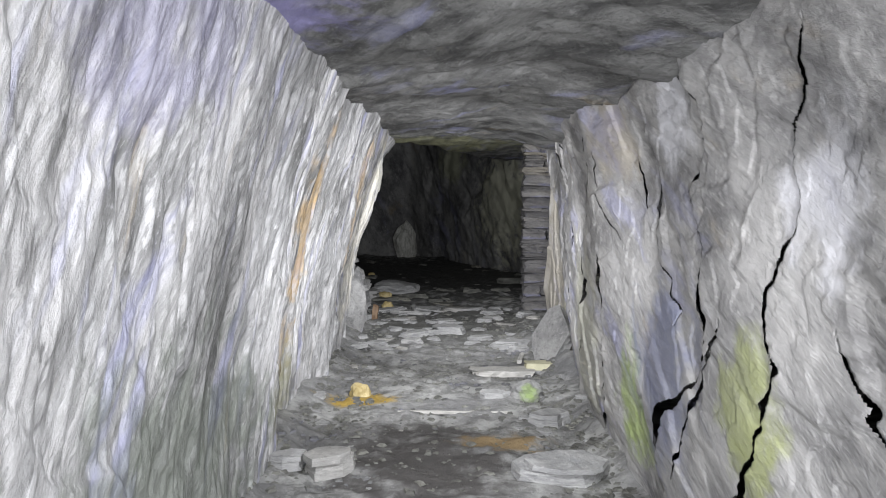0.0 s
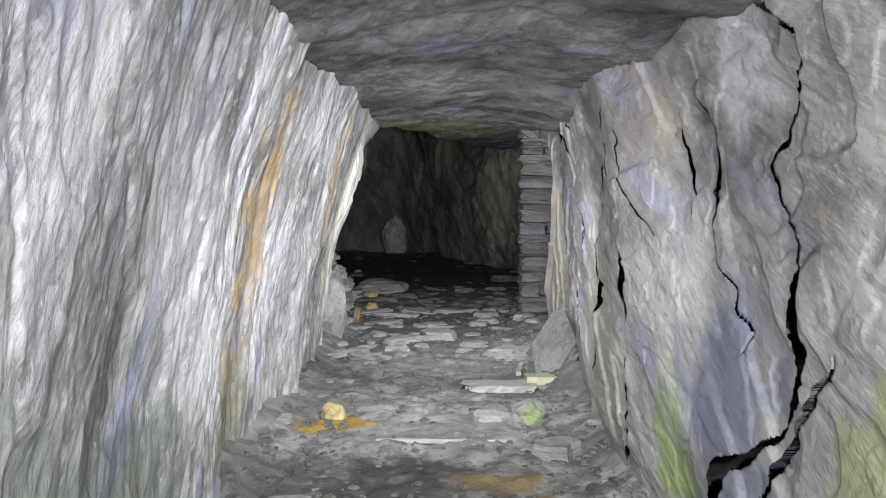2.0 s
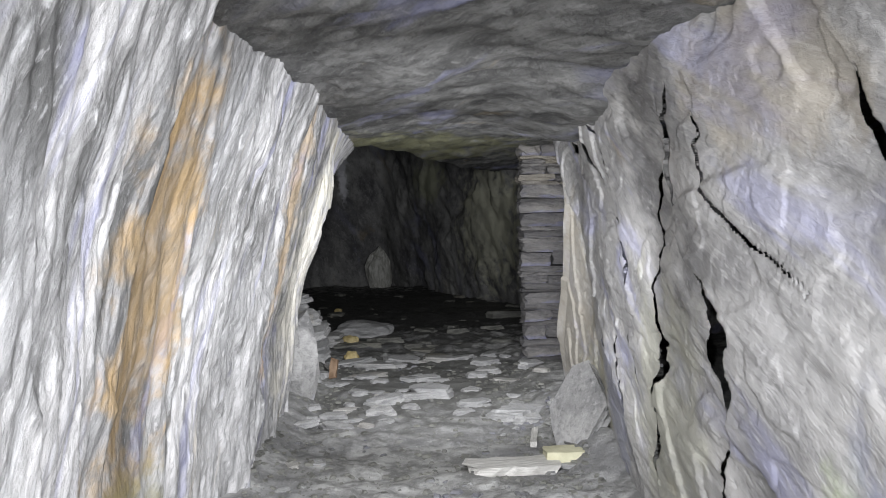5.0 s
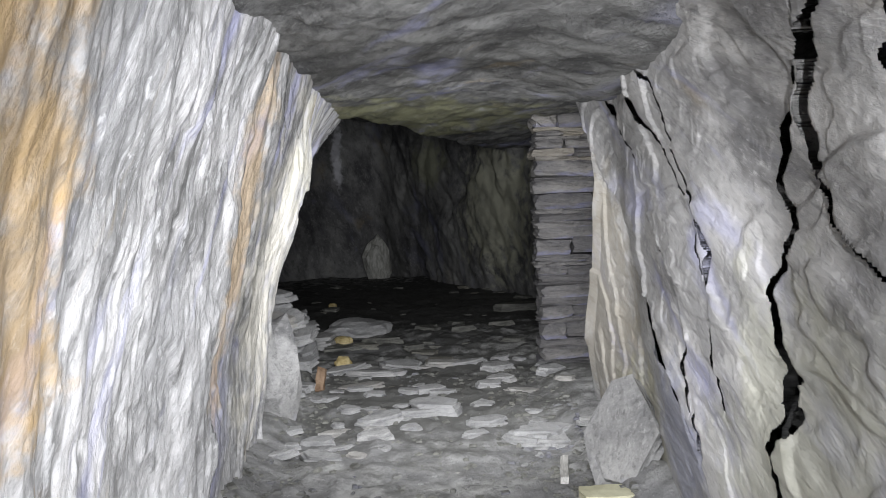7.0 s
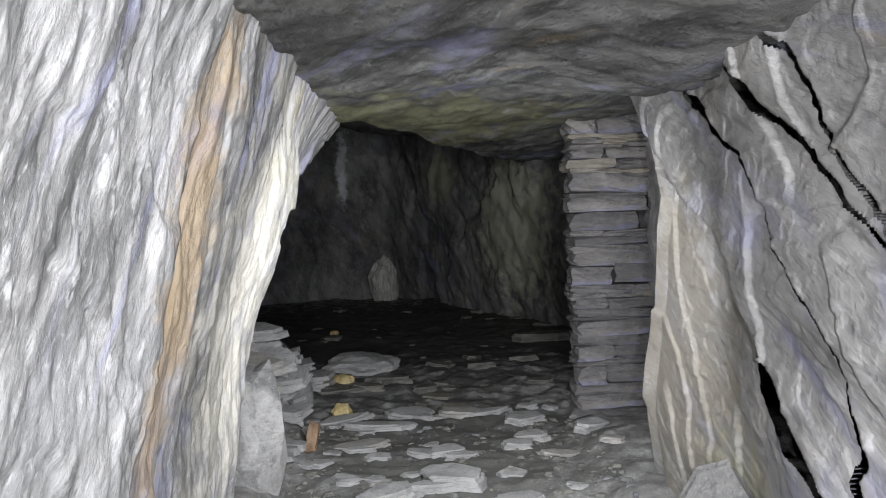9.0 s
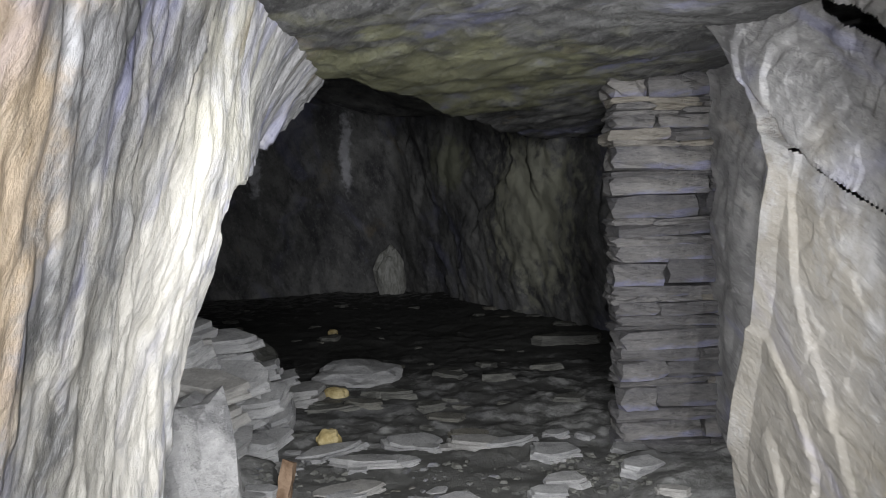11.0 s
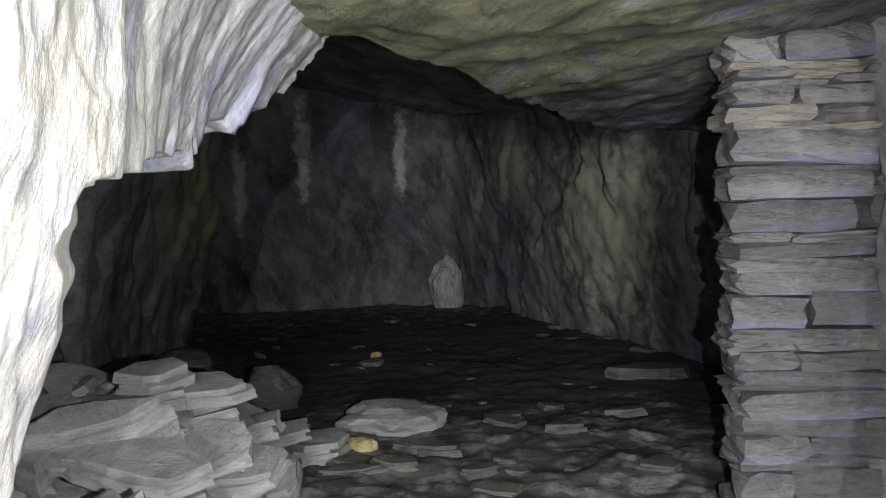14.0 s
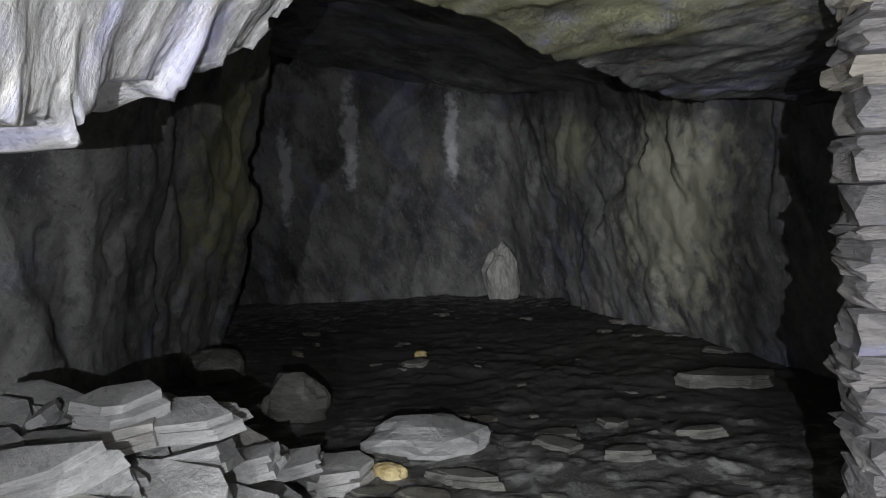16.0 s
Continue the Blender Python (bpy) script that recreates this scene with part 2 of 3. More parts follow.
mat_quartz = plain("pale_rock", (0.46, 0.46, 0.40), (0.80, 0.80, 0.74), 7.0, 0.6, 0.6, (3, 3, 0.8))
mat_mossy = rock("mossy_stone", (0.30, 0.30, 0.29), (0.42, 0.42, 0.40), (0.2, 0.2, 0.2), (4, 4, 6), (0, 0, 0), [((0.62, 5.40, 0.06, 0.09, 0.12, 0.09), (0.28, 0.40, 0.10), 0.8)], tints=0.2)


# ---- mesh helpers ----
def surface(name, P, material, label, category, flip=False, gaps=None):
    """One sheet of rock from a grid of points P[rows, columns, 3], open where gaps is true."""
    r, c = P.shape[:2]
    i = np.arange((r - 1) * (c - 1))
    a = (i // (c - 1)) * c + i % (c - 1)
    q = np.stack([a, a + 1, a + c + 1, a + c], 1)
    if gaps is not None:
        q = q[~(gaps.reshape(-1)[a] | gaps.reshape(-1)[a + c])]
    if flip:
        q = q[:, ::-1]
    me = bpy.data.meshes.new(name)
    me.from_pydata(P.reshape(-1, 3).tolist(), [], q.tolist())
    me.polygons.foreach_set("use_smooth", np.ones(len(q), bool))
    me.update()
    me.materials.append(material)
    return tagged(new(name, me), label, category, kind="structure")


def part(name, bm, material, parent=None, label=""):
    me = bpy.data.meshes.new(name)
    bm.to_mesh(me)
    bm.free()
    me.materials.append(material)
    ob = new(name, me)
    if parent:
        ob.parent = parent
    return tagged(ob, label)


# ---- left wall: cleaved slate leaning into the drift, ending in a ragged pier with a hanging lip ----
LOW, HIGH = -0.12, 2.32


def left_face(y, z):
    """x of the left wall's face."""
    lean = np.interp(z, (0.0, 0.75, 1.5, 2.06, 2.4), (-1.0, -0.92, -0.75, -0.57, -0.46))
    near = np.interp(y, (-2.5, 1.5, 4.15), (-0.10, -0.05, 0.08))
    far = np.interp(y, (4.15, 4.3, 5.0, 6.0, 7.4, 8.8), (-0.02, -0.05, -0.05, -0.01, 0.03, 0.0))
    x = lean + np.where(y < 4.15 + 0.03 * vn(z * 5, 0, 0, 3), near, far)
    # second proud rib and the shallow bay behind it
    s = 6.1 + 0.06 * vn(z * 2.5, 0, 0, 5)
    x = x + 0.07 * smooth(s - 0.5, s, y) * (y < s)
    x = x + 0.07 * smooth(6.6, 7.4, y) * smooth(1.0, 1.45, z) * smooth(1.9, 1.55, z)
    x = x - np.maximum(y - 7.6, 0) * np.interp(z, (1.4, 1.6, 2.1), (0.34, 0.30, 0.0))
    s = 7.0 + 0.05 * vn(z * 3, 0, 0, 6)
    x = x + 0.05 * smooth(s - 0.5, s, y) * (y < s)
    return x


def left_end(z):
    return np.interp(z, (-0.2, 0.7, 1.1, 1.46, 1.52, 1.60, 1.74, 2.0, 2.4), (7.5, 7.5, 7.55, 7.5, 7.55, 7.85, 8.45, 9.15, 9.3))


def build_left():
    v = np.linspace(LOW, HIGH, 300)
    u = np.concatenate([np.linspace(-2.2, 0.8, 120), np.linspace(0.82, 8.0, 900), np.linspace(8.02, 11.4, 240)])
    Z, U = np.meshgrid(v, u, indexing="ij")
    E = left_end(Z) + np.where(Z > 1.5, 0.10 * vn(Z * 11, 0, 0, 41) + 0.10 * vn(Z * 34, 0, 0, 42), 0.04 * vn(Z * 5, 0, 0, 41) + 0.015 * vn(Z * 18, 0, 0, 42))
    s = U * 7.6 / 8.0
    y = np.minimum(s, E)
    over = np.maximum(s - E, 0)
    yc = y + 0.16 * Z
    ribs = facet(yc * 1.9, Z * 0.45, 0, 11) * 0.06 + fbm(yc * 7, Z * 0.9, 0, 17, 4) * 0.014 + facet(yc * 5, Z * 1.3, 0, 23) * 0.022 + facet(yc * 8, Z * 2.6, 0, 25) * 0.012
    ribs = ribs * np.interp(Z, (1.85, 2.05), (1.0, 0.4)) + np.abs(vn(yc * 30, Z * 3.0, 0, 21)) * 0.006
    lumps = fbm(y * 1.3, Z * 1.1, 0, 29, 3) * 0.05 + fbm(y * 28, Z * 10, 0, 37, 2) * 0.012 * np.clip((E - s) / 0.2, 0, 1)
    below = smooth(1.56, 1.46, Z)
    turn = np.minimum(over, 0.9)
    x = left_face(y, Z) + ribs + lumps - below * (0.62 * turn + 1.6 * (over - turn)) - (1 - below) * 1.6 * over
    y = y + np.clip(over / 0.15, 0, 1) * (0.10 * fbm(over * 4, Z * 4, 0, 51, 3) + 0.02) - 0.12 * over + below * turn
    # splintered teeth hanging along the lip's lower edge
    fringe = np.clip(1 - (E - s) / 0.35, 0, 1) * smooth(1.5, 1.62, Z) * smooth(2.15, 2.0, Z)
    teeth = np.maximum(vn(y * 13, 0, 0, 55), 0) * 0.10 + np.abs(vn(y * 34, 0, 0, 57)) * 0.05
    Z = Z - fringe * teeth
    surface("wall_left", np.stack([x, y, Z], -1), mat_left, "grey-white cleaved slate tunnel wall with orange stains and vertical ribs", "rock wall")


# ---- right wall: slabs overlapping like scales, dropping back behind each edge ----
def right_face(y, z):
    x = np.interp(y, (-2.2, 1.0, 2.2, 2.7, 3.1, 3.55, 4.05, 4.4, 4.9, 5.4, 5.9, 6.5, 7.8), (0.95, 0.92, 0.905, 0.885, 0.895, 0.915, 0.885, 0.865, 0.88, 0.915, 0.955, 1.01, 1.10))
    return x - 0.11 * smooth(1.5, 2.1, z) * smooth(7.2, 5.5, y) + 0.05 * smooth(0.6, 0.0, z)


def slab_edge(y, z, edge, gap, step, seed, stay=0.0):
    """A slab edge at y = edge(z) (height, y pairs from the foot up), its black cast shadow cut as an open slit: the
    nearer slab swells to its lip, the farther one drops back behind it.
    """
    zs, ys = [p[0] for p in edge], [p[1] for p in edge]
    wave = 0.030 * vn(z * 7, 0, 0, seed) + 0.020 * vn(z * 17, 0, 0, seed + 1) + 0.010 * vn(z * 43, 0, 0, seed + 2)
    d = y - np.interp(z, zs, ys) - wave
    live = smooth(zs[0] - 0.03, zs[0] + 0.10, z) * smooth(zs[-1] + 0.03, zs[-1] - 0.12, z)
    width = 1.4 * gap * (0.75 + 0.6 * vn(z * 4, 0, 0, seed + 3)) * live
    swell = np.where(d <= 0, -0.12 * step * np.exp(np.minimum(d, 0) / 0.20), 0.35 * step * (stay + (1 - stay) * np.exp(-np.maximum(d, 0) / 0.30)))
    inside = (d > 0) & (d < width)
    return swell * live + 0.12 * inside, inside & (width > 0.008)


# each shadow slit: its line from the foot up, how wide it gapes and how far the slab behind drops back
SHADOW_SLITS = (
    (((-0.1, 3.25), (0.29, 3.12), (0.60, 2.96), (0.80, 2.71), (1.02, 2.59), (1.31, 2.66), (1.49, 2.78), (1.77, 2.60), (1.95, 2.90)), 0.072, 0.045, 0.0),
    (((0.35, 2.92), (0.68, 2.71), (0.84, 2.58), (1.02, 2.45)), 0.035, 0.022, 0.0),
    (((0.2, 2.38), (0.54, 2.23), (0.77, 2.09), (0.97, 2.02), (1.04, 2.13), (1.24, 2.02), (1.41, 1.95), (1.61, 1.96), (1.84, 1.76)), 0.050, 0.035, 0.0),
    (((0.80, 1.48), (0.98, 1.58), (1.12, 1.75)), 0.022, 0.02, 0.0),
    (((1.30, 3.38), (1.50, 3.47), (1.70, 3.55)), 0.022, 0.012, 0.0),
    (((0.95, 2.95), (1.09, 3.03), (1.18, 3.14), (1.33, 3.18), (1.59, 3.22), (1.76, 3.27)), 0.035, 0.015, 0.0),
    (((-0.1, 4.42), (0.29, 4.31), (0.75, 4.18), (1.05, 4.10), (1.30, 4.54), (1.54, 4.67), (1.80, 4.49)), 0.085, 0.045, 0.0),
    (((1.20, 3.75), (1.30, 3.98), (1.48, 4.30), (1.72, 4.31)), 0.03, 0.014, 0.0),
    (((-0.1, 4.88), (0.5, 4.86), (0.97, 4.76), (1.15, 4.85), (1.29, 4.74), (1.40, 4.80), (1.61, 4.78), (1.78, 4.68)), 0.045, 0.03, 0.0),
    (((-0.1, 5.22), (0.45, 5.55), (0.68, 5.88), (0.83, 6.18), (1.07, 6.46), (1.33, 6.76), (1.56, 7.30), (1.86, 7.75), (2.05, 8.10)), 0.22, 0.13, 0.8),
    (((1.12, 5.38), (1.28, 5.57), (1.56, 5.95), (1.90, 6.46), (2.05, 6.85)), 0.055, 0.025, 0.0),
    (((0.62, 5.60), (0.78, 5.72), (1.05, 5.80), (1.36, 6.25), (1.60, 6.46), (1.94, 7.1)), 0.055, 0.028, 0.0),
    (((0.70, 5.32), (0.95, 5.42), (1.20, 5.33), (1.46, 5.72), (1.66, 5.86), (1.98, 6.15)), 0.035, 0.018, 0.0),
    (((-0.1, 5.60), (0.3, 5.62), (0.50, 5.50), (0.62, 5.60)), 0.06, 0.02, 0.0),
)


def build_right():
    v = np.linspace(LOW, HIGH, 330)
    s = np.concatenate([np.linspace(-2.2, 1.0, 120), np.linspace(1.005, 8.0, 1350), np.linspace(8.02, 11.2, 130)])
    Z, S = np.meshgrid(v, s, indexing="ij")
    E = np.interp(Z, (0.0, 0.5, 1.0, 1.5, 1.8, 2.3), (7.95, 7.9, 7.7, 7.45, 7.7, 8.3)) + 0.04 * vn(Z * 4, 0, 0, 61)
    y = np.minimum(S, E)
    over = np.maximum(S - E, 0)
    x = right_face(y, Z)
    gaps = np.zeros(x.shape, bool)
    for i, (edge, gap, step, stay) in enumerate(SHADOW_SLITS):
        back, inside = slab_edge(y, Z, edge, gap, step, 71 + 5 * i, stay)
        x = x + back * np.clip((E - S) / 0.1, 0, 1)
        # cut through to the void, so the edge's shadow reads black
        gaps |= inside & (S < E - 0.1)
    yc = y - 0.55 * Z
    rough = np.clip((E - S) / 0.3, 0.08, 1)
    x = x - facet(yc * 1.1, Z * 0.9, 0, 81) * 0.07 - fbm(yc * 1.7, Z * 1.5, 0, 87, 2) * 0.05
    x = x - rough * (facet(yc * 1.9, Z * 3.4, 0, 95) * 0.026 + facet(y * 3.4 + Z * 2, Z * 8, 0, 99) * 0.010 + fbm(yc * 8, Z * 20, 0, 93, 3) * 0.007)
    x = x + np.clip(over / 0.4, 0, 1) * fbm(S * 2.4, Z * 2, 0, 97, 4) * 0.10
    # behind the end the wall opens into a shallow bay and closes behind the pillar
    x = x + np.where(over > 0, np.minimum(over * 1.5, 0.45) + np.maximum(over - 2.0, 0) * 2.0, 0)
    y = y + np.maximum(over - 0.3, 0) * 1.0 * (over < 3) + 0.02 * np.clip(over / 0.1, 0, 1)
    surface("wall_right", np.stack([x, y, Z], -1), mat_right, "grey slabby rock wall with overlapping cracked plates and shadow slits", "rock wall", flip=True, gaps=gaps)


# ---- roof of the drift, ending in a curved lip over the chamber ----
def lip(x):
    return np.interp(x, (-3.0, -1.2, -0.47, -0.23, 0.16, 0.76, 2.0, 5.0), (8.6, 8.7, 9.05, 9.6, 10.5, 11.75, 12.7, 13.2))


def roof_height(x, y):
    z = np.interp(y, (-2.2, 4, 7, 9.3, 12.5), (2.10, 2.06, 2.07, 2.12, 2.06))
    z = z - 0.16 * smooth(0.35, 1.0, x) * smooth(8.5, 6.5, y)
    return z


def build_roof():
    xs = np.concatenate([np.linspace(-4.5, -1.2, 40), np.linspace(-1.17, 1.3, 150), np.linspace(1.35, 5.0, 50)])
    t = np.linspace(0, 1, 430)
    T, X = np.meshgrid(t, xs, indexing="ij")
    L = lip(X) + 0.05 * vn(X * 6, 0, 0, 101)
    flat = np.minimum(T / 0.9, 1)
    rise = np.maximum(T - 0.9, 0) / 0.1
    y = -2.2 + (L + 2.2) * flat + 0.5 * rise ** 2
    Q = y * 0.9 + X * 0.5
    z = roof_height(X, y) + facet(X * 0.8 + y * 0.3, Q * 0.9, 0, 107) * 0.06 + fbm(X * 2.0, Q * 2.6, 0, 113, 4) * 0.05 + fbm(X * 9, Q * 14, 0, 119, 3) * 0.025 + rise * 2.9
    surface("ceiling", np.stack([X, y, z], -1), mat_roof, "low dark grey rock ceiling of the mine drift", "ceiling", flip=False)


# ---- floor: one sheet under drift and chamber ----
def floor_height(x, y):
    z = fbm(x * 0.9, y * 0.9, 0, 131, 3) * 0.06 + fbm(x * 4, y * 4, 0, 137, 3) * 0.035 - 0.02
    z = z + 0.16 * smooth(0.75, 1.05, np.abs(x)) * (y < 9) * (0.6 + 0.4 * vn(y * 2, x, 0, 141))
    z = z + 0.07 * smooth(7.2, 8.6, y) * smooth(14, 11, y)
    return z


def build_floor():
    xs = np.concatenate([np.linspace(-8, -1.5, 90), np.linspace(-1.46, 1.46, 120), np.linspace(1.5, 8, 70)])
    ys = np.concatenate([np.linspace(-2.6, 2.0, 40), np.linspace(2.02, 12.0, 420), np.linspace(12.05, 21.5, 190)])
    Y, X = np.meshgrid(ys, xs, indexing="ij")
    z = floor_height(X, Y) + np.maximum(fbm(X * 13, Y * 13, 0, 143, 3), -0.1) * 0.03
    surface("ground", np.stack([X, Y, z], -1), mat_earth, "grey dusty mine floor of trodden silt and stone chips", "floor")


# ---- chamber beyond: walls round a plan, sloping roof ----
def build_chamber():
    plan = np.array([(-1.3, 7.9), (-2.3, 8.5), (-2.85, 9.9), (-3.25, 11.5), (-3.5, 12.8), (-3.85, 15.0), (-5.9, 15.6), (-5.7, 19.2), (-3.6, 19.4), (-0.9, 19.9), (-0.1, 18.6),
                     (0.55, 17.1), (1.25, 15.6), (2.15, 13.2), (3.2, 11.4), (3.0, 10.2), (1.6, 10.0)])
    d = np.concatenate([[0], np.cumsum(np.hypot(*np.diff(plan, axis=0).T))])
    s = np.linspace(0, d[-1], 700)
    z = np.linspace(-0.2, 5.4, 150)
    Z, S = np.meshgrid(z, s, indexing="ij")
    off = facet(S * 0.5, Z * 0.25 + S * 0.1, 0, 151) * 0.35 + fbm(S * 1.1 + Z * 0.7, Z * 0.9, 0, 157, 3) * 0.14 + facet(S * 2.2 + Z * 1.4, Z * 1.6, 0, 163) * 0.10 + fbm(S * 9 + Z * 4, Z * 7, 0, 165, 2) * 0.03
    px, py = np.interp(S, d, plan[:, 0]), np.interp(S, d, plan[:, 1])
    tx, ty = np.gradient(px, axis=1), np.gradient(py, axis=1)
    n = np.hypot(tx, ty) + 1e-9
    lean = 0.24 * Z * smooth(2.5, 4.0, S) * smooth(11.5, 9.5, S)
    off = off * np.clip(S / 1.5, 0, 1)
    x, y = px + (ty / n) * off + lean, py - (tx / n) * off
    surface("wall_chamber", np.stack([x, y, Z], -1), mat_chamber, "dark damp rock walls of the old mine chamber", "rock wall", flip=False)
    xs, ys = np.linspace(-8, 5, 130), np.linspace(8.0, 21.5, 130)
    Y, X = np.meshgrid(ys, xs, indexing="ij")
    zc = 3.25 - 0.22 * X + fbm(X * 0.8, Y * 0.8, 0, 171, 4) * 0.3
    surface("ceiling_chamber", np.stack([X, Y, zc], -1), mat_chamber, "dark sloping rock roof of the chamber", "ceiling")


# unseen wall added behind the camera to close off the drift
def build_back():
    xs, zs = np.linspace(-1.6, 1.6, 60), np.linspace(-0.2, 2.4, 50)
    Z, X = np.meshgrid(zs, xs, indexing="ij")
    y = -2.0 + fbm(X * 2, Z * 2, 0, 181, 4) * 0.15
    surface("wall_back", np.stack([X, y, Z], -1), mat_right, "grey rough rock wall, unseen, added to close the drift behind", "rock wall")


build_left()
build_right()
build_roof()
build_floor()
build_chamber()
build_back()

# ---- loose stones ----
rng = random.Random(7)


def slate_mesh(w, d, h, seed, layers=2):
    """A split slate: stacked leaves with an irregular outline, each leaf a little smaller and shifted."""
    r = random.Random(seed)
    n = r.randint(6, 9)
    angles = sorted((i + r.uniform(-0.32, 0.32)) * math.tau / n for i in range(n))
    radius = [r.uniform(0.66, 1.15) for _ in range(n)]
    bm = bmesh.new()
    z, rings = 0.0, []
    for k in range(layers + 1):
        f = 1.0 - 0.035 * k - r.uniform(0, 0.04)
        dx, dy = r.uniform(-0.03, 0.03) * w * k, r.uniform(-0.03, 0.03) * d * k
        for zz, g in ((z, f), (z + h / (layers + 1), f - 0.03)):
            rings.append([bm.verts.new((math.cos(a) * q * g * w / 2 + dx + r.uniform(-0.015, 0.015) * w, math.sin(a) * q * g * d / 2 + dy + r.uniform(-0.015, 0.015) * d,
                                        zz + r.uniform(-0.05, 0.05) * h)) for a, q in zip(angles, radius)])
        z += h / (layers + 1)
    for a, b in zip(rings, rings[1:]):
        for i in range(n):
            j = (i + 1) % n
            bm.faces.new((a[i], a[j], b[j], b[i]))
    bm.faces.new(rings[0][::-1])
    bm.faces.new(rings[-1])
    bmesh.ops.triangulate(bm, faces=[f for f in bm.faces if len(f.verts) > 4])
    return bm


def boulder_mesh(w, d, h, seed):
    bm = bmesh.new()
    bmesh.ops.create_icosphere(bm, subdivisions=3, radius=0.5)
    for v in bm.verts:
        c = v.co.normalized()
        k = 1 + 0.30 * noise.noise(c * 1.7 + Vector((seed, 0, 0))) + 0.10 * noise.noise(c * 5 + Vector((0, seed, 0)))
        v.co = Vector((c.x * w / 2 * k, c.y * d / 2 * k, max(c.z * k, -0.55) * h / 2 + 0.27 * h))
    return bm


def ground(x, y):
    return float(floor_height(np.array(x), np.array(y)))


def stone(name, bm, material, x, y, z, label, category="stone", turn=0, tilt=0, roll=0, group="", sink=0.012):
    ob = part(name, bm, material)
    ob.matrix_world = pose(x, y, (ground(x, y) if z is None else z) - sink, tilt, roll, turn)
    return tagged(ob, label, category, group)


# broken slates on the drift's floor, one by one
KINDS = [slate_mesh(1.0, r, 0.14, 300 + i) for i, r in enumerate((0.55, 0.62, 0.7, 0.5, 0.8, 0.45, 0.66, 0.58))]
DATA = []
for i, bm in enumerate(KINDS):
    me = bpy.data.meshes.new("loose_slate")
    bm.to_mesh(me)
    bm.free()
    me.materials.append(mat_stone)
    DATA.append(me)


def scatter(count, x0, x1, y0, y1, small, large, label, group, darkened=False):
    for _ in range(count):
        x, y = rng.uniform(x0, x1), rng.uniform(y0, y1)
        s = small + (large - small) * rng.random() ** 2.2
        ob = new("loose_slate", DATA[rng.randrange(len(DATA))])
        m = pose(x, y, ground(x, y) - 0.01, rng.uniform(-5, 5), rng.uniform(-5, 5), rng.uniform(-40, 40))
        ob.matrix_world = m @ Matrix.Diagonal((s, s, min(s, 0.30) * rng.uniform(0.7, 1.3) + 0.05, 1))
        if darkened:
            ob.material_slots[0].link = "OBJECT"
            ob.material_slots[0].material = mat_dim_slate
        tagged(ob, label, "stone", group)


scatter(75, -0.95, 1.05, 7.3, 9.6, 0.14, 0.46, "flat pale grey slate slab lying on the mine floor", "slates on the drift floor")
scatter(26, -1.0, 1.0, 9.6, 12.0, 0.12, 0.42, "flat grey slate slab coloured as in shade, lying in the chamber mouth", "slates in the chamber mouth", True)
scatter(34, -3.2, 1.6, 11.5, 17.5, 0.08, 0.34, "dark slate slab coloured as in shade, lying on the chamber floor", "slates on the chamber floor", True)
scatter(26, 0.45, 1.0, 4.4, 7.4, 0.05, 0.2, "small grey slate chip beside the rock wall", "slate chips by the wall")
scatter(20, -0.95, -0.5, 4.0, 7.6, 0.04, 0.13, "small grey slate chip beside the rock wall", "slate chips by the wall")
scatter(30, -0.7, 0.8, 3.2, 7.4, 0.03, 0.08, "tiny grey stone chip on trodden silt", "stone chips")

stone("flat_boulder", slate_mesh(0.50, 0.42, 0.10, 402, 3), mat_stone, 0.60, 3.90, None, "broad flat grey boulder on the floor by the wall", turn=12)
stone("mossy_stone", boulder_mesh(0.27, 0.26, 0.17, 3), mat_mossy, 0.61, 5.52, None, "rounded grey stone with a bright green moss patch")
stone("grey_stone", slate_mesh(0.32, 0.22, 0.09, 411), mat_stone, 0.68, 4.85, None, "grey angular stone on the floor", turn=20)
stone("flat_slate", slate_mesh(0.30, 0.16, 0.06, 412), mat_stone, 0.38, 5.50, None, "pale flat slate on the floor", turn=-5)
stone("flat_slate", slate_mesh(0.42, 0.30, 0.07, 413), mat_stone, 0.10, 8.08, None, "large pale flat slate on the rubble", turn=-25)
stone("pointed_slate", slate_mesh(0.42, 0.26, 0.07, 414), mat_stone, 0.72, 7.55, None, "pale pointed slate on the floor", turn=8)
stone("low_stone", slate_mesh(0.26, 0.20, 0.08, 415), mat_stone, -0.84, 3.95, None, "low grey stone at the wall foot")
stone("low_stone", slate_mesh(0.30, 0.22, 0.12, 416), mat_stone, -0.60, 3.92, None, "low grey stone at the wall foot", turn=30)
stone("ochre_stone", boulder_mesh(0.16, 0.12, 0.15, 9), mat_yellow, -0.62, 5.62, None, "bright ochre yellow block in a yellow stain", turn=5)
stone("ochre_stone", boulder_mesh(0.15, 0.12, 0.13, 12), mat_yellow, -0.70, 9.53, 0.07, "small ochre yellow stone among the slates")
stone("ochre_stone", boulder_mesh(0.13, 0.10, 0.10, 14), mat_yellow, -1.35, 14.33, None, "small ochre yellow stone on the chamber floor")
stone("tan_stone", boulder_mesh(0.20, 0.11, 0.11, 17), mat_yellow, -0.83, 10.78, None, "tan oblong stone leaning on a slab", turn=-20)
stone("big_slate", boulder_mesh(0.74, 0.56, 0.24, 44), mat_stone, -0.72, 11.25, None, "large grey domed slate slab in the chamber mouth", turn=10)
stone("big_slate", slate_mesh(0.60, 0.42, 0.14, 422, 3), mat_stone, -1.12, 10.70, None, "broad grey slate slab in the chamber mouth", turn=-10)
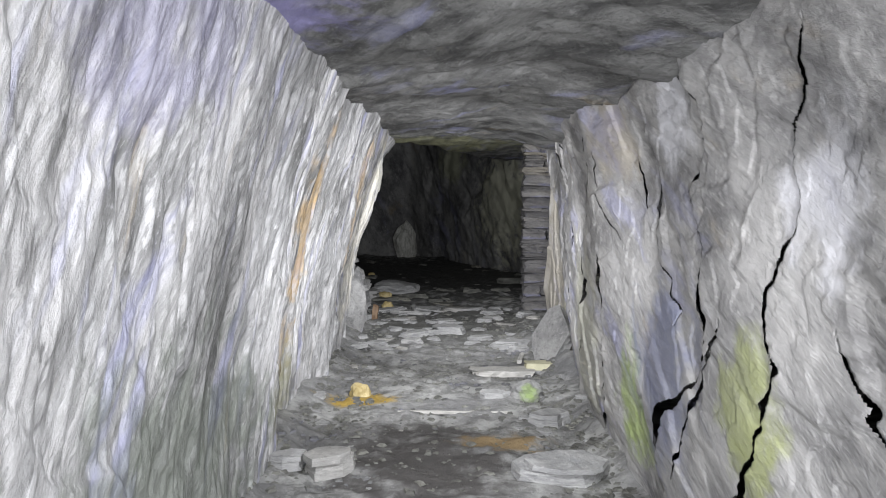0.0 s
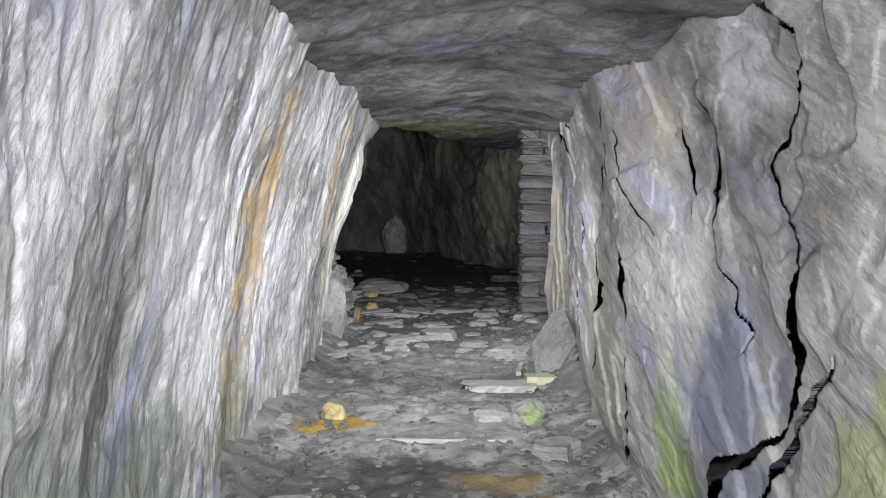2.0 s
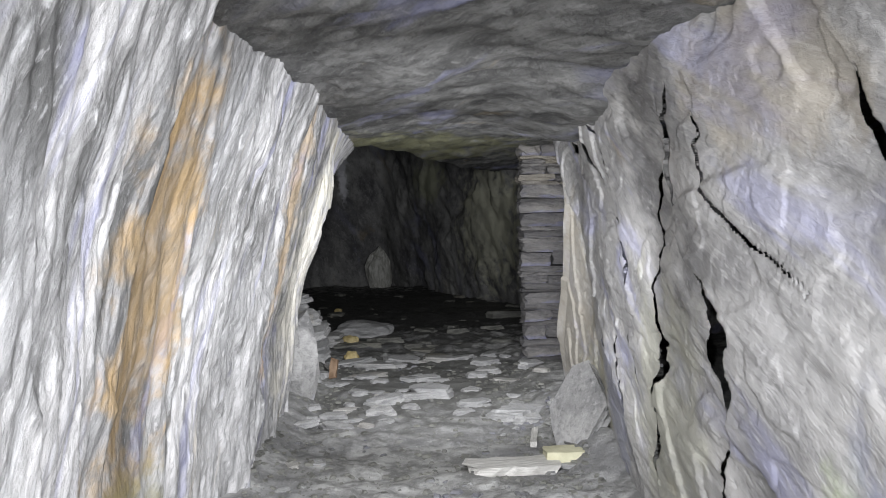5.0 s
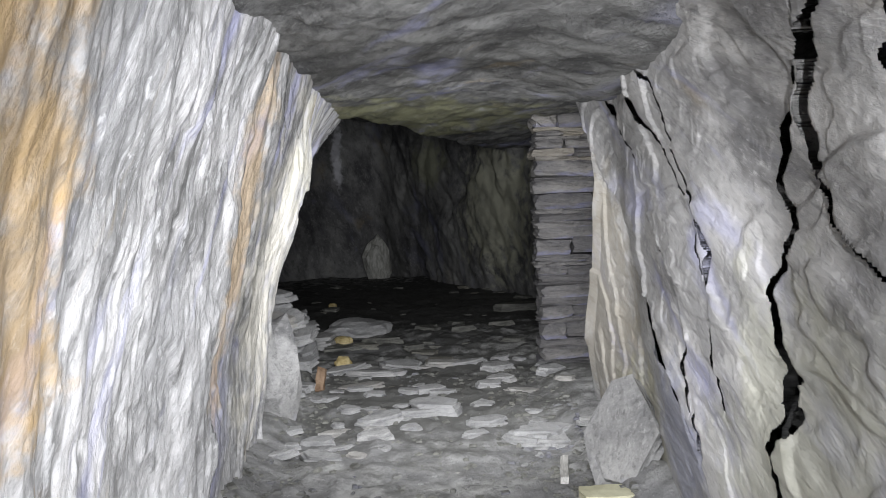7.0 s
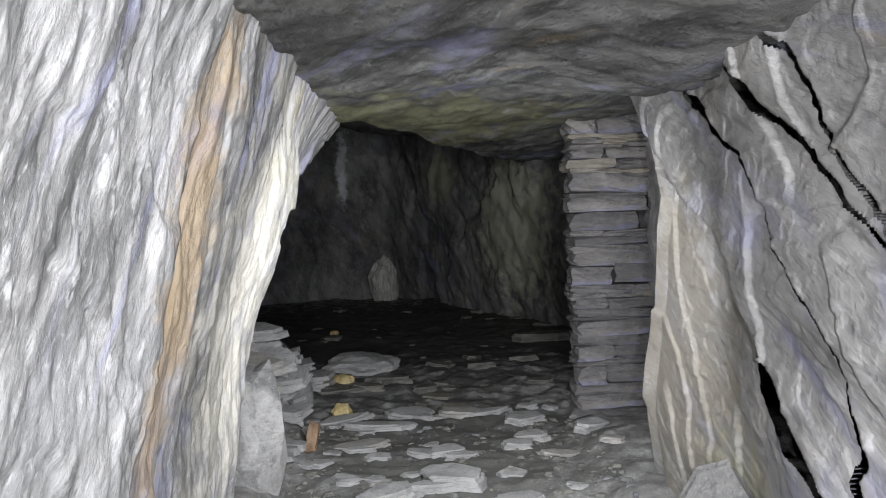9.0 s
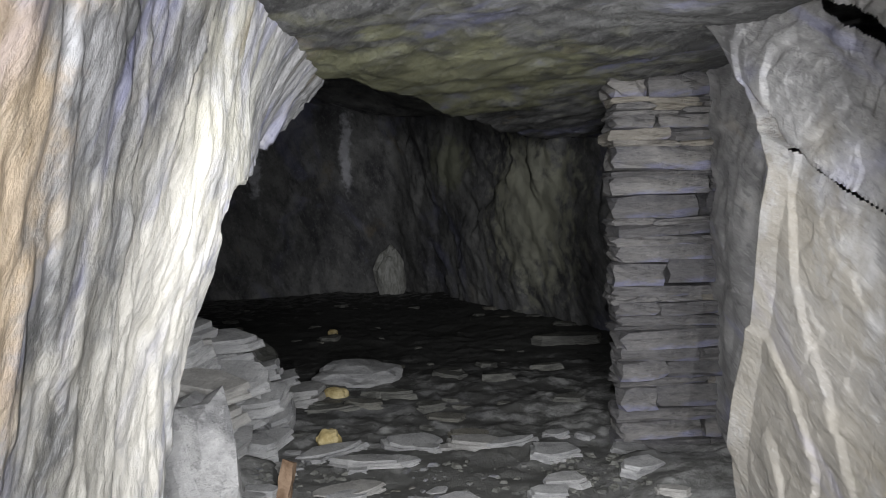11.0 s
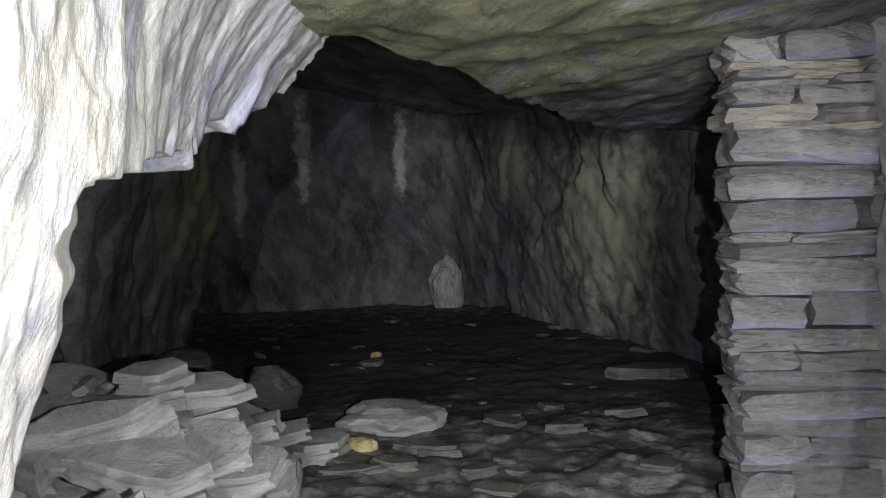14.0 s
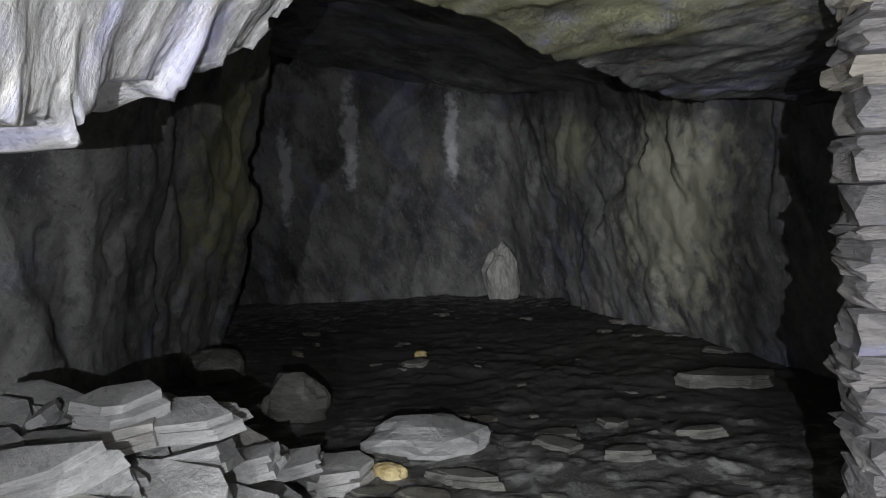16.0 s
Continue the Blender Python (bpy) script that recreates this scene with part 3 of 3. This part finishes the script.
stone("round_boulder", boulder_mesh(0.45, 0.4, 0.42, 23), mat_dim_slate, -1.75, 11.9, None, "dull brownish boulder on the chamber floor")
stone("round_boulder", boulder_mesh(0.55, 0.5, 0.45, 25), mat_dim_slate, -3.1, 13.4, None, "dark rounded boulder at the chamber wall")
stone("long_slate", slate_mesh(0.85, 0.4, 0.10, 431, 2), mat_dim_slate, 1.35, 13.1, None, "long flat grey slab on the chamber floor", turn=4)
stone("pale_rock", boulder_mesh(0.56, 0.45, 1.2, 31), mat_quartz, -0.95, 19.35, -0.05, "pointed pale calcite-streaked rock standing at the chamber wall", turn=5)


def board(name, l, w, h, material, x, y, z, turn, label, ragged=0.02, seed=1, tilt=0, roll=0):
    r = random.Random(seed)
    bm = bmesh.new()
    n = 7
    rows = []
    for i in range(n):
        u = i / (n - 1)
        end = ragged * 2 if i in (0, n - 1) else 0
        rows.append([bm.verts.new(((u - 0.5) * l + r.uniform(-end, end), sy * w / 2 + r.uniform(-ragged, ragged) * 0.4, zz + r.uniform(-0.003, 0.003)))
                     for sy, zz in ((-1, 0), (-1, h), (0, h * 1.05), (1, h), (1, 0))])
    for a, b in zip(rows, rows[1:]):
        for k in range(5):
            bm.faces.new((a[k], b[k], b[(k + 1) % 5], a[(k + 1) % 5]))
    bm.faces.new(rows[0])
    bm.faces.new(rows[-1][::-1])
    bmesh.ops.recalc_face_normals(bm, faces=bm.faces)
    ob = part(name, bm, material)
    ob.matrix_world = pose(x, y, (ground(x, y) if z is None else z), tilt, roll, turn)
    return tagged(ob, label, "plank")


board("broken_plank", 0.42, 0.20, 0.05, mat_timber, 0.50, 6.35, None, 4, "short weathered pale grey plank with a split end", 0.04, 3)
board("yellowed_board", 0.26, 0.15, 0.07, mat_board, 0.83, 6.42, None, -2, "short yellowed board piece lying on rubble", 0.006, 5)
board("stick", 0.75, 0.03, 0.02, mat_timber, 0.08, 5.05, None, -3, "thin pale stick lying across the floor", 0.008, 7)
board("stick", 0.34, 0.04, 0.03, mat_timber, 0.72, 6.95, None, 80, "short pale stick on the floor by the wall", 0.006, 8)
board("rotten_stake", 0.20, 0.06, 0.05, mat_brown, -0.78, 8.70, 0.12, 85, "short rotten brown stake leaning by the slate pile", 0.01, 9, 0, -50)

# heap of split slates against the pier
PILE = "split slates heaped by the pier"
for level in range(9):
    z = 0.06 + level * 0.075
    shrink = level / 9
    for _ in range(20 - level // 2):
        x = rng.uniform(-2.5, -1.02 - 0.22 * shrink)
        y = rng.uniform(8.6 + 0.2 * shrink, 10.35 - 0.45 * shrink)
        s = rng.uniform(0.28, 0.62)
        ob = new("loose_slate", DATA[rng.randrange(len(DATA))])
        ob.matrix_world = pose(x, y, z + rng.uniform(-0.02, 0.02), rng.uniform(-6, 24), rng.uniform(-16, 16), rng.uniform(-60, 60)) @ Matrix.Diagonal((s, s, rng.uniform(0.35, 0.75), 1))
        tagged(ob, "pale grey split slate in the heap by the pier", "stone", PILE)
stone("top_slate", slate_mesh(0.42, 0.36, 0.14, 451, 3), mat_stone, -1.48, 9.45, 0.70, "thick pale grey slate on top of the heap", turn=25, tilt=8)
stone("pier_boulder", boulder_mesh(0.46, 0.62, 0.95, 53), mat_foot, -1.06, 8.15, -0.02, "tall rounded grey boulder at the foot of the pier", turn=20)

stone("leaning_slate", slate_mesh(0.55, 0.66, 0.12, 467, 3), mat_foot, 1.00, 6.75, 0.24, "triangular pale slab leaning against the drift wall", turn=-52, tilt=64)

# ---- dry-stone pillar at the chamber mouth: courses of flat stones ----
pillar = tagged(new("stone_stack"), "dry-stacked pillar of flat grey and tan stones under the roof", "stone stack")
pillar.location = (1.45, 9.46, 0.0)


def block_mesh(w, d, h, seed):
    r = random.Random(seed)
    bm = bmesh.new()
    bmesh.ops.create_cube(bm, size=1.0)
    bmesh.ops.subdivide_edges(bm, edges=bm.edges[:], cuts=2, use_grid_fill=True)
    for v in bm.verts:
        edges = sum(abs(c) > 0.4 for c in v.co)
        k = (1.0, 1.0, 0.975, 0.93)[edges]
        v.co = Vector((v.co.x * w * k + r.uniform(-0.022, 0.022), v.co.y * d * k + r.uniform(-0.022, 0.022), v.co.z * h * k + r.uniform(-0.05, 0.05) * h))
    return bm


z, course = -0.05, 0
while z < 2.08:
    h = rng.choice((0.035, 0.05, 0.07, 0.10, 0.13))
    x = 0.985 + rng.uniform(-0.02, 0.025)
    while x < 2.35:
        w = min(rng.uniform(0.18, 0.7), 2.5 - x)
        ob = part("stone", block_mesh(w + 0.004, 0.26, h + 0.004, 900 + course * 11 + int(x * 100)), mat_pillar, pillar)
        ob.location = (x + w / 2 - 1.45, rng.uniform(-0.045, 0.045), z + h / 2)
        ob.rotation_euler = [radians(rng.uniform(-2.5, 2.5)) for _ in range(3)]
        x += w
    z += h
    course += 1


# ---- gravel and chips trodden into the floor, past counting ----
def build_gravel(count):
    g = np.random.default_rng(5)
    y = 2.6 + 6.6 * g.random(count)
    edge = g.random(count) < 0.6
    x = np.where(edge, np.sign(g.random(count) - 0.5) * (0.95 - 0.45 * g.random(count) ** 1.5), g.uniform(-0.8, 0.85, count))
    size = 0.006 + 0.028 * g.random(count) ** 3
    z = floor_height(x, y)
    turn = g.random(count) * math.tau
    verts, faces = [], []
    base = np.array([(-1, -0.6, -0.4), (1, -0.7, -0.4), (0.9, 0.7, -0.4), (-0.8, 0.6, -0.4), (-0.6, -0.4, 0.5), (0.7, -0.3, 0.4), (0.5, 0.5, 0.5), (-0.5, 0.4, 0.4)])
    quads = ((4, 5, 6, 7), (0, 1, 5, 4), (1, 2, 6, 5), (2, 3, 7, 6), (3, 0, 4, 7))
    for i in range(count):
        b = base * (1 + 0.35 * (g.random((8, 3)) - 0.5)) * size[i] * np.array((1, 1, 0.6))
        c, q = math.cos(turn[i]), math.sin(turn[i])
        n = len(verts)
        verts += [(x[i] + p[0] * c - p[1] * q, y[i] + p[0] * q + p[1] * c, z[i] + p[2] + size[i] * 0.2) for p in b]
        faces += [tuple(n + k for k in f) for f in quads]
    me = bpy.data.meshes.new("gravel")
    me.from_pydata(verts, [], faces)
    me.materials.append(mat_dim_slate)
    tagged(new("gravel", me), "scattered grey slate gravel and chips on the mine floor", "gravel", kind="stuff")


build_gravel(4000)
